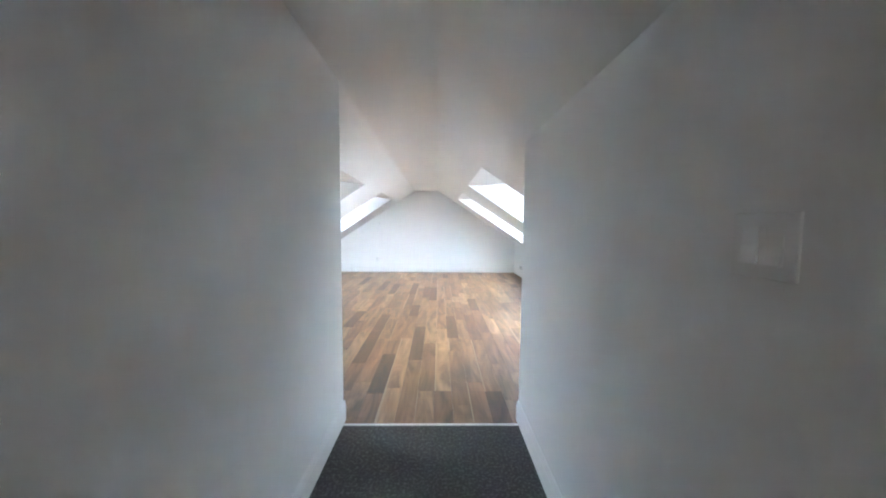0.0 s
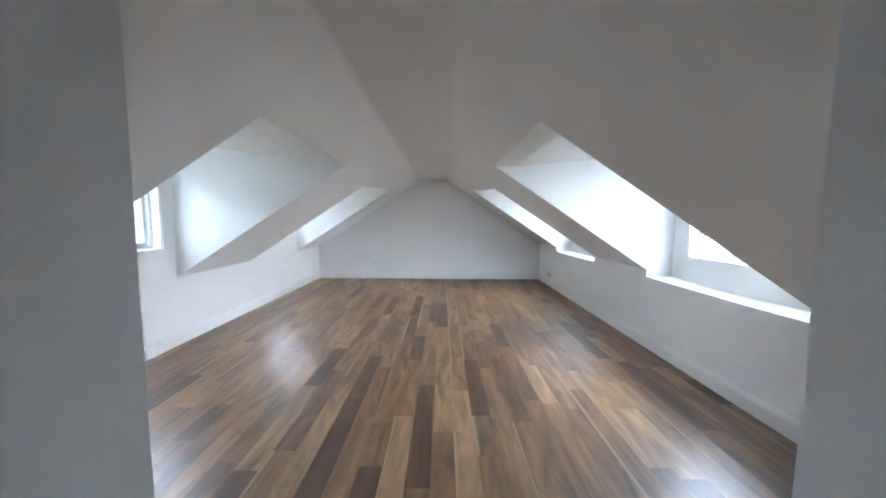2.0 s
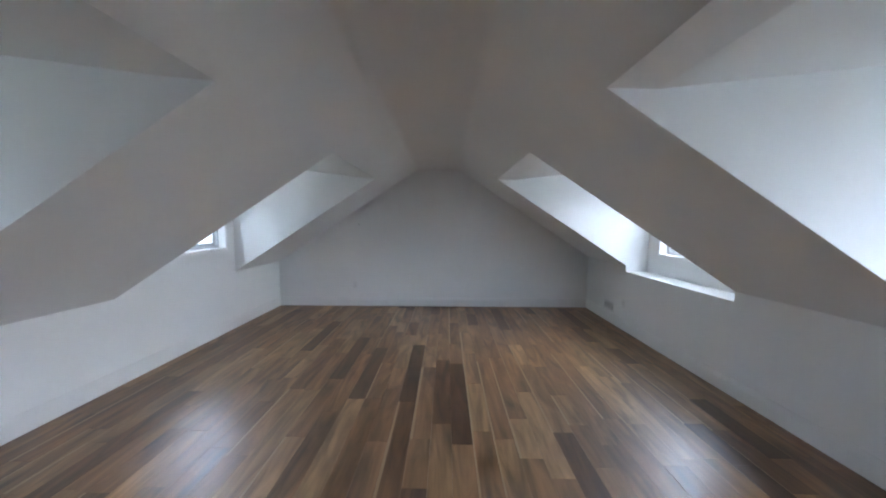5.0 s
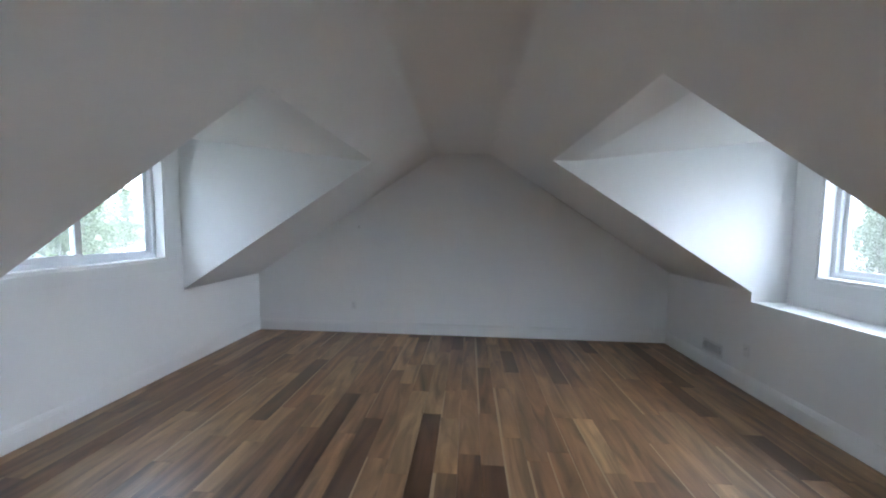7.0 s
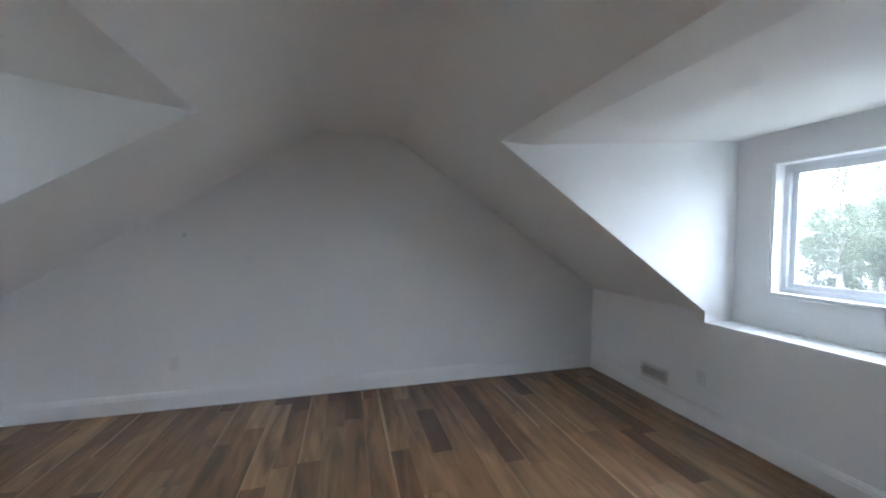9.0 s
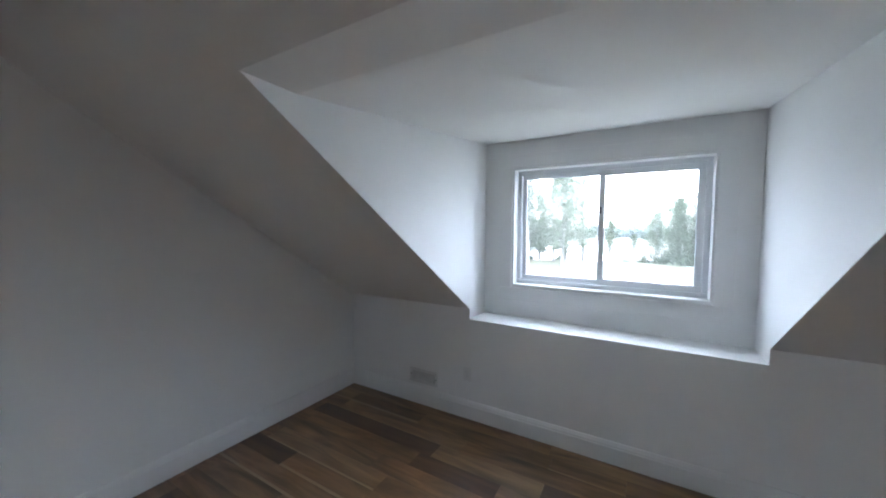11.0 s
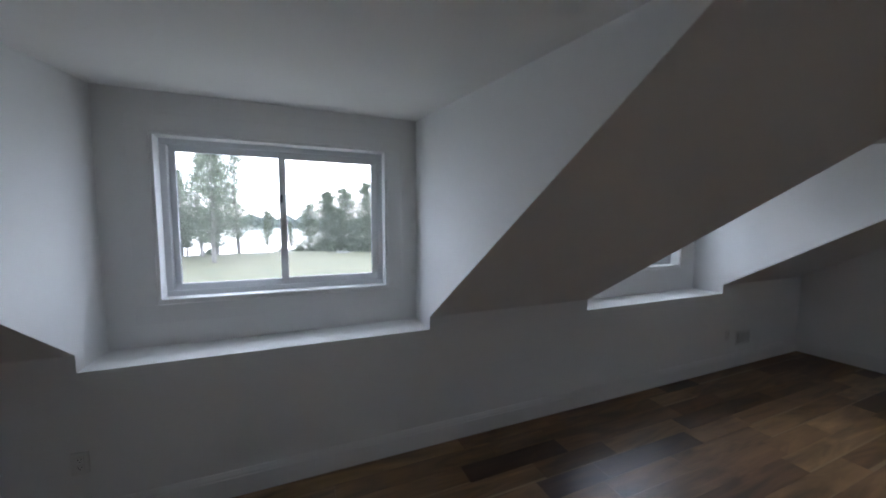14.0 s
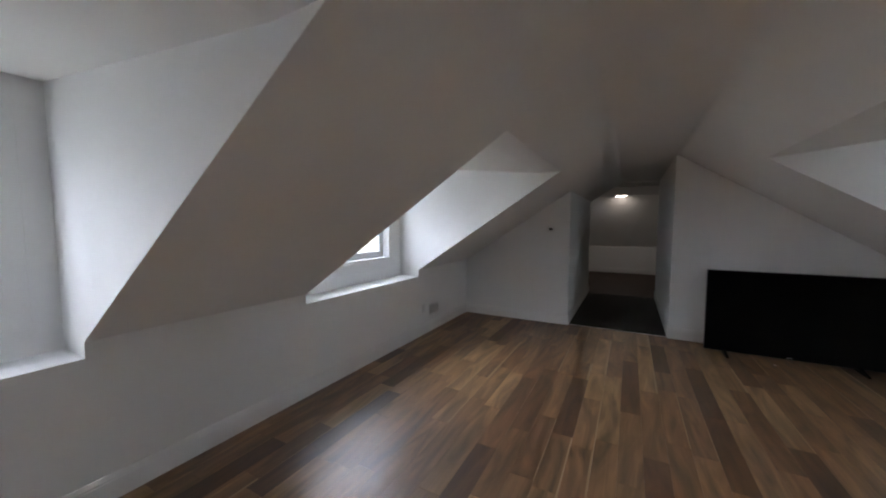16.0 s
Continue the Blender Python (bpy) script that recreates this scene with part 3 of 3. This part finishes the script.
tv = tagged(empty("television", pose(0, 0, 0)), "large black flat television standing on the wooden floor", "television")
TX0, TX1, TY = -2.61, -1.092, 3.10
part("body", box(TX0, TX1, TY - 0.030, TY + 0.016, 0.032, 0.998, 0.006), DARKPLASTIC, tv)
EDGE = material("brushed_edge", (0.20, 0.20, 0.21), 0.32, 0.8, other=(0.16, 0.16, 0.17), scale=30)
part("edge_trim", ring_xz(TX0 - 0.002, TX1 + 0.002, TY - 0.004, TY + 0.014, 0.030, 1.000, 0.004), EDGE, tv, "thin brushed metal edge")
part("rear_housing", box(TX0 + 0.3, TX1 - 0.3, TY - 0.075, TY - 0.030, 0.11, 0.58, 0.015), DARKPLASTIC, tv)
part("screen", box(TX0 + 0.009, TX1 - 0.009, TY + 0.0155, TY + 0.0175, 0.052, 0.989), SCREEN, tv, "dark glossy screen")
for x in (TX1 - 0.20, TX0 + 0.20):
    bm = prism([(x - 0.012, TY - 0.16, 0), (x - 0.012, TY - 0.12, 0.014), (x - 0.012, TY - 0.02, 0.045), (x - 0.012, TY + 0.02, 0.045), (x - 0.012, TY + 0.17, 0.014), (x - 0.012, TY + 0.19, 0.0)], (0.024, 0, 0))
    part("foot", bm, DARKPLASTIC, tv, "black stand foot")
part("badge", box(-1.885, -1.840, TY + 0.016, TY + 0.0185, 0.043, 0.053), METAL, tv, "small pale badge")

# a scrap of paper on the boards
scrap = tagged(finish("paper_scrap", prism([(-1.72, 3.29, 0.0012), (-1.69, 3.28, 0.003), (-1.685, 3.305, 0.0015), (-1.715, 3.31, 0.004)], (0, 0, 0.0008)), PLASTIC), "tiny white scrap of paper on the floor", "paper")

# ---- outside ----
LAWN = -3.0
SHORE = 57.0


def shore_x(y):
    return SHORE + 4.0 * math.sin(y * 0.06 + 0.5) + 2.0 * math.sin(y * 0.17) + 0.012 * max(0.0, -y - 6) ** 2


def land_z(x, y):
    d = x - shore_x(y)
    fall = min(max(d + 6, 0.0), 12.0) * 0.12
    return LAWN - fall + 0.06 * math.sin(x * 0.21) * math.cos(y * 0.17)


GRASS = material("grass", (0.042, 0.047, 0.018), 0.95, other=(0.08, 0.074, 0.036), scale=0.4, amount=1.0, bump=0.6, bump_scale=14)
xs = [-3000, -400, -120, -60, -30, -10, 0, 10, 20, 30] + [40 + 2 * i for i in range(25)] + [120, 400, 3000]
yg = [-3000, -400, -120] + [-60 + 4 * i for i in range(36)] + [120, 400, 3000]
bm = bmesh.new()
grid = [[bm.verts.new((x, y, land_z(x, y))) for y in yg] for x in xs]
for i in range(len(xs) - 1):
    for j in range(len(yg) - 1):
        bm.faces.new((grid[i][j], grid[i + 1][j], grid[i + 1][j + 1], grid[i][j + 1]))
structure("ground", bm, GRASS, "mown green lawn sloping down to a lake", "ground")
GRAVEL = material("gravel", (0.36, 0.35, 0.33), 0.95, other=(0.24, 0.235, 0.22), scale=0.5, amount=0.8, bump=0.6, bump_scale=12)
# near stretch, x -46 to -24, is widened to bounce light at the ceilings
structure("road", box(-78, -24, -60, 140, LAWN - 0.1, LAWN + 0.09), GRAVEL, "pale gravel road among the trees, widened towards the house to bounce light", "road")
WATER = material("lake_water", (0.03, 0.04, 0.045), 0.12, other=(0.04, 0.05, 0.055), scale=0.05, bump=0.25, bump_scale=0.6)
bm = bmesh.new()
q = [bm.verts.new(p) for p in ((48, -900, LAWN - 0.75), (1400, -900, LAWN - 0.75), (1400, 900, LAWN - 0.75), (48, 900, LAWN - 0.75))]
bm.faces.new(q)
structure("water", bm, WATER, "calm pale lake beyond the lawn", "water")


def leaf_material(name, base, other):
    m = material(name, base, 0.6, other=other, scale=0.8, amount=0.9, spec=0.3)
    nt = m.node_tree
    b, out = nt.nodes["Principled BSDF"], nt.nodes["Material Output"]
    back = nt.nodes.new("ShaderNodeBsdfTranslucent")
    nt.links.new(b.inputs["Base Color"].links[0].from_socket, back.inputs["Color"])
    mix = nt.nodes.new("ShaderNodeMixShader")
    mix.inputs[0].default_value = 0.35
    nt.links.new(b.outputs[0], mix.inputs[1])
    nt.links.new(back.outputs[0], mix.inputs[2])
    nt.links.new(mix.outputs[0], out.inputs["Surface"])
    return m


LEAF = leaf_material("leaves", (0.064, 0.08, 0.046), (0.10, 0.116, 0.07))
# paler and greyer than LEAF: distance haze is mixed into this colour
FAR_HAZED = leaf_material("hazed_foliage", (0.12, 0.14, 0.12), (0.15, 0.165, 0.15))
LEAF_DARK = leaf_material("conifer_needles", (0.075, 0.095, 0.055), (0.11, 0.125, 0.08))
BARK = material("bark", (0.14, 0.125, 0.11), 0.9, other=(0.22, 0.2, 0.18), scale=6, stretch=(1, 1, 0.2), bump=0.6, bump_scale=20)
BIRCH = material("birch_bark", (0.55, 0.54, 0.5), 0.7, other=(0.2, 0.19, 0.17), scale=3, stretch=(0.4, 0.4, 2.5), amount=0.5)


def add_limb(bm, a, b, ra, rb, n=7):
    d = (b - a).normalized()
    u = d.orthogonal().normalized()
    v = d.cross(u)
    r0 = [bm.verts.new(a + ra * (u * math.cos(6.2832 * k / n) + v * math.sin(6.2832 * k / n))) for k in range(n)]
    r1 = [bm.verts.new(b + rb * (u * math.cos(6.2832 * k / n) + v * math.sin(6.2832 * k / n))) for k in range(n)]
    for k in range(n):
        bm.faces.new((r0[k], r0[(k + 1) % n], r1[(k + 1) % n], r1[k]))


def add_leaf(verts, faces, c, size, rng):
    d = Vector((rng.gauss(0, 1), rng.gauss(0, 1), rng.gauss(0, 0.6))).normalized()
    u = d.orthogonal().normalized() * size
    v = d.cross(u)
    k = len(verts)
    verts.extend(c + p for p in (-u - v * 0.5, u * 0.2 - v * 0.8, u, -u * 0.2 + v * 0.7))
    faces.append((k, k + 1, k + 2, k + 3))


def tree(seed, height, spread, bare, leaves, size, bark, leaf, label, kind="tree"):
    """A tapered, slightly bent trunk with limbs and clumps of small leaves about the limb ends."""
    rng = random.Random(seed)
    t = tagged(empty(kind, Matrix.Identity(4)), label, kind, "trees by the lake")
    bm = bmesh.new()
    p, pts = Vector((0, 0, -0.2)), []
    n = 9
    for i in range(n + 1):
        pts.append(p.copy())
        p = p + Vector((rng.uniform(-0.03, 0.03) * height / n * 3, rng.uniform(-0.03, 0.03) * height / n * 3, height / n))
    r = height * 0.016 + 0.03
    for i in range(n):
        add_limb(bm, pts[i], pts[i + 1], r * (1 - i / (n + 0.6)), r * (1 - (i + 1) / (n + 0.6)), 9)
    ends = []
    for i in range(46):
        f = bare + (1 - bare) * (i + rng.random()) / 46
        k = min(int(f * n), n - 1)
        a = pts[k].lerp(pts[k + 1], f * n - k)
        w = spread * (1.05 - f) ** 0.6 * rng.uniform(0.45, 1.1) * (0.6 + 0.4 * min(1, (f - bare) * 6))
        ang = rng.uniform(0, 6.2832)
        b = a + Vector((math.cos(ang) * w, math.sin(ang) * w, w * rng.uniform(-0.05, 0.55)))
        mid = a.lerp(b, 0.5) + Vector((0, 0, w * 0.08))
        rr = r * (1 - f) * 0.4 + 0.012
        add_limb(bm, a, mid, rr, rr * 0.6, 5)
        add_limb(bm, mid, b, rr * 0.6, rr * 0.2, 5)
        ends += [(mid, w * 0.22), (b, w * 0.24), (mid.lerp(b, 0.5), w * 0.24), (a.lerp(mid, 0.6), w * 0.2)]
    part("trunk", bm, bark, t, smooth=True)
    ends.append((pts[-1], spread * 0.3))
    verts, faces = [], []
    for i in range(leaves):
        c, w = ends[rng.randrange(len(ends))]
        add_leaf(verts, faces, c + Vector((rng.gauss(0, w * 1.9), rng.gauss(0, w * 1.9), rng.gauss(0, w * 1.2))), size * rng.uniform(0.6, 1.3), rng)
    me = bpy.data.meshes.new("crown")
    me.from_pydata(verts, [], faces)
    me.materials.append(leaf)
    crown = new("crown", me)
    crown.parent = t
    return t


def plant(src, x, y, turn, s, first=False):
    m = pose(x, y, land_z(x, y), 0, 0, turn) @ Matrix.Diagonal((s, s, s, 1))
    if first:
        src.matrix_basis = m
        return src
    o = copy_thing(src, Matrix.Identity(4))
    o.matrix_basis = m
    return o


tall = tree(3, 13.5, 4.0, 0.13, 16000, 0.062, BARK, LEAF, "tall thin broadleaf tree with an open crown on the lawn")
plant(tall, 44.0, 17.2, 20, 1.0, True)
for x, y, turn, s in ((56.0, 19.2, 140, 1.15), (55.0, 16.4, 250, 1.2), (51.0, 19.8, 300, 1.0), (58.0, 23.8, 80, 0.9), (52.0, 26.5, 200, 1.1), (47.0, 29.5, 310, 1.15), (54.0, 24.6, 15, 1.05), (57.0, 28.5, 95, 1.2), (61.0, 33.0, 170, 1.25), (58.0, 4.5, 33, 0.72), (53.0, -3.5, 160, 0.85), (60.0, -9.0, 290, 0.9)):
    plant(tall, x, y, turn, s)
small = tree(8, 6.0, 1.7, 0.22, 2600, 0.085, BARK, LEAF, "small broadleaf tree at the lake shore")
plant(small, 54.0, 12.6, 0, 1.0, True)
for x, y, turn, s in ((55.0, 22.4, 100, 0.95), (62.0, 10.0, 200, 0.8)):
    plant(small, x, y, turn, s)
bushy = tree(15, 7.2, 2.9, 0.03, 20000, 0.055, BARK, LEAF, "dense leafy tree with low branches at the lawn's edge")
plant(bushy, 61.0, 7.2, 0, 1.1, True)
for x, y, turn, s in ((58.0, 4.2, 60, 1.3), (57.0, 1.5, 130, 1.4), (55.0, -1.2, 200, 1.5), (54.0, -4.5, 270, 1.5), (57.0, -8.0, 20, 1.6), (52.0, -13.0, 100, 1.25), (58.0, 26.0, 75, 1.35), (56.0, 30.0, 165, 1.4), (62.0, 36.0, 255, 1.5), (50.0, 33.0, 40, 1.2),
                      (43.0, 36.0, 180, 1.3), (40.0, 43.0, 250, 1.35), (46.0, 48.0, 300, 1.5), (38.0, 34.0, 90, 1.15), (36.0, 52.0, 10, 1.5), (30.0, 58.0, 220, 1.5),
                      # the four at x -20 to -23 are unseen, added to block western sky
                      (-34.0, 33.5, 40, 1.3), (-45.0, 31.0, 210, 1.5), (-62.0, 47.0, 130, 2.0), (-50.0, 68.0, 280, 2.0), (-68.0, 33.0, 10, 2.2), (-20.0, 4.0, 70, 2.1), (-21.0, 11.0, 190, 2.2), (-23.0, -3.0, 20, 2.2), (-22.0, -10.0, 20, 2.1), (-36.0, 29.0, 0, 1.15), (-39.0, 36.0, 90, 1.1), (-52.0, 50.0, 200, 1.4), (-37.0, 45.0, 300, 1.0), (-58.0, 60.0, 20, 1.4), (-38.0, 23.0, 150, 1.15), (-40.0, 17.0, 240, 1.45), (-37.0, 10.0, 330, 1.3), (-34.0, 56.0, 60, 1.1), (-55.0, 38.0, 110, 1.15)):
    plant(bushy, x, y, turn, s)
birch = tree(21, 11.0, 1.8, 0.42, 1500, 0.09, BIRCH, LEAF, "pale birch trunk with a thin crown on the lawn")
plant(birch, 46.5, 22.2, 0, 1.0, True)

# low shrubs along the shore
shrub = tagged(empty("shrub", Matrix.Identity(4)), "low green shrub on the lake shore", "shrub", "shore shrubs")
rng = random.Random(5)
verts, faces = [], []
for i in range(900):
    a, rad = rng.uniform(0, 6.2832), abs(rng.gauss(0, 0.8))
    add_leaf(verts, faces, Vector((math.cos(a) * rad, math.sin(a) * rad, abs(rng.gauss(0, 0.45)) * (1.2 - min(rad, 1.0) * 0.5))), 0.11 * rng.uniform(0.6, 1.3), rng)
me = bpy.data.meshes.new("foliage")
me.from_pydata(verts, [], faces)
me.materials.append(LEAF_DARK)
fo = new("foliage", me)
fo.parent = shrub
plant(shrub, 61.0, 8.6, 0, 1.1, True)
for x, y, turn, s in ((62.0, 11.2, 40, 0.9), (60.0, 5.4, 90, 1.3), (59.0, 2.0, 200, 1.4), (57.0, -1.0, 20, 1.5), (56.0, -4.5, 140, 1.6), (58.0, 0.6, 15, 1.5), (56.5, -2.6, 115, 1.7), (54.5, -6.5, 75, 1.7), (59.5, 3.6, 300, 1.3), (57.5, 2.6, 10, 2.0), (56.5, 0.8, 80, 2.3), (56.0, -1.8, 150, 2.4), (55.0, -3.4, 220, 2.4), (54.0, -5.4, 290, 2.5), (53.0, -7.4, 30, 2.5), (58.6, 5.2, 190, 1.8), (52.0, -9.6, 100, 2.4), (55.5, 20.0, 10, 0.7), (56.0, 26.0, 70, 1.2), (50.0, 30.5, 120, 1.3), (44.0, 33.5, 300, 1.4)):
    plant(shrub, x, y, turn, s)

# far wooded shore: one uneven belt of leaf clumps
verts, faces = [], []
rng = random.Random(9)
for i in range(15000):
    y = rng.uniform(-420, 520)
    x = 330 + 40 * math.sin(y * 0.011) + rng.gauss(0, 5)
    top = 6.5 + 1.4 * math.sin(y * 0.05) + 1.2 * math.sin(y * 0.13 + 1) + 1.2 * math.sin(y * 0.41)
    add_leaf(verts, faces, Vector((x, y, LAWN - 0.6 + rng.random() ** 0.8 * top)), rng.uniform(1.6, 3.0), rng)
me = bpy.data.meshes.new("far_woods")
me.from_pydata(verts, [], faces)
me.materials.append(FAR_HAZED)
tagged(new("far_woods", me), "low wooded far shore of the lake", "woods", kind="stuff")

# fallen log on the lawn
bm = bmesh.new()
pts = [Vector((-0.9, 0.0, 0.10)), Vector((-0.3, 0.05, 0.11)), Vector((0.4, -0.02, 0.09)), Vector((0.95, 0.06, 0.08))]
for i in range(3):
    add_limb(bm, pts[i], pts[i + 1], 0.12 - 0.015 * i, 0.105 - 0.015 * i, 10)
log = tagged(finish("fallen_log", bm, BIRCH, smooth=True), "pale fallen log lying on the grass", "log")
log.matrix_world = pose(51.5, 2.9, land_z(51.5, 2.9) - 0.01, 0, 0, 75)

# cables in front of the trees on the far side of the house
for z in (1.2, 1.75):
    cu = bpy.data.curves.new("power_cable", "CURVE")
    cu.dimensions = "3D"
    sp = cu.splines.new("POLY")
    sp.points.add(24)
    for i, pt in enumerate(sp.points):
        u = i / 24
        pt.co = (-26 + 2 * u, -30 + 90 * u, z + 2.4 * (2 * u - 1) ** 2, 1)
    cu.bevel_depth = 0.02
    ob = tagged(new("power_cable", cu), "thin overhead cable crossing the view of the trees", "cable", "overhead cables")
    cu.materials.append(SLOT)



# ---- floor boards, last ----
def boards():
    rng = random.Random(4)
    W, gap = 0.147, 0.0006
    floor = tagged(empty("floor", Matrix.Identity(4)), "mixed brown hardwood plank floor with satin varnish", "floor", kind="structure")
    shared, rest = {}, []
    first = -0.38 - W * 20
    n = int((XR - first) / W) + 1
    count = 0
    for i in range(n):
        x0 = max(first + i * W, XL)
        x1 = min(first + (i + 1) * W, XR)
        y = YB - rng.uniform(0, 0.9)
        while y < YF:
            L = rng.choice((0.45, 0.6, 0.75, 0.9, 1.05, 1.2, 1.2, 1.35))
            a, b = max(y, YB), min(y + L, YF)
            if b - a > 0.02:
                rest.append((x0, x1, a, b))
            y += L
    near = sorted(range(len(rest)), key=lambda k: abs((rest[k][0] + rest[k][1]) / 2 + 0.3) + 0.25 * abs((rest[k][2] + rest[k][3]) / 2 - 6.5))
    picked = set(near[:300])
    bm = bmesh.new()

    def plank(bm, x0, x1, a, b):
        h, c = 0.0, 0.0004
        g = gap / 2
        o = [(x0 + g, a + g), (x1 - g, a + g), (x1 - g, b - g), (x0 + g, b - g)]
        t = [(x0 + g + c, a + g + c), (x1 - g - c, a + g + c), (x1 - g - c, b - g - c), (x0 + g + c, b - g - c)]
        lo = [bm.verts.new((*p, -0.012)) for p in o]
        mi = [bm.verts.new((*p, h - 0.001)) for p in o]
        up = [bm.verts.new((*p, h)) for p in t]
        bm.faces.new(up)
        for k in range(4):
            m = (k + 1) % 4
            bm.faces.new((mi[k], mi[m], up[m], up[k]))
            bm.faces.new((lo[k], lo[m], mi[m], mi[k]))
    for k, (x0, x1, a, b) in enumerate(rest):
        if k in picked:
            key = (round(x1 - x0, 3), round(b - a, 3))
            if key not in shared:
                one = bmesh.new()
                plank(one, 0, x1 - x0, 0, b - a)
                me = bpy.data.meshes.new("plank")
                one.to_mesh(me)
                one.free()
                me.materials.append(WOOD)
                shared[key] = me
            ob = new("plank", shared[key])
            ob.parent = floor
            ob.location = (x0, a, 0)
        else:
            plank(bm, x0, x1, a, b)
    me = bpy.data.meshes.new("planks")
    bm.to_mesh(me)
    bm.free()
    me.materials.append(WOOD)
    ob = tagged(new("planks", me), kind="stuff")
    ob.parent = floor


boards()
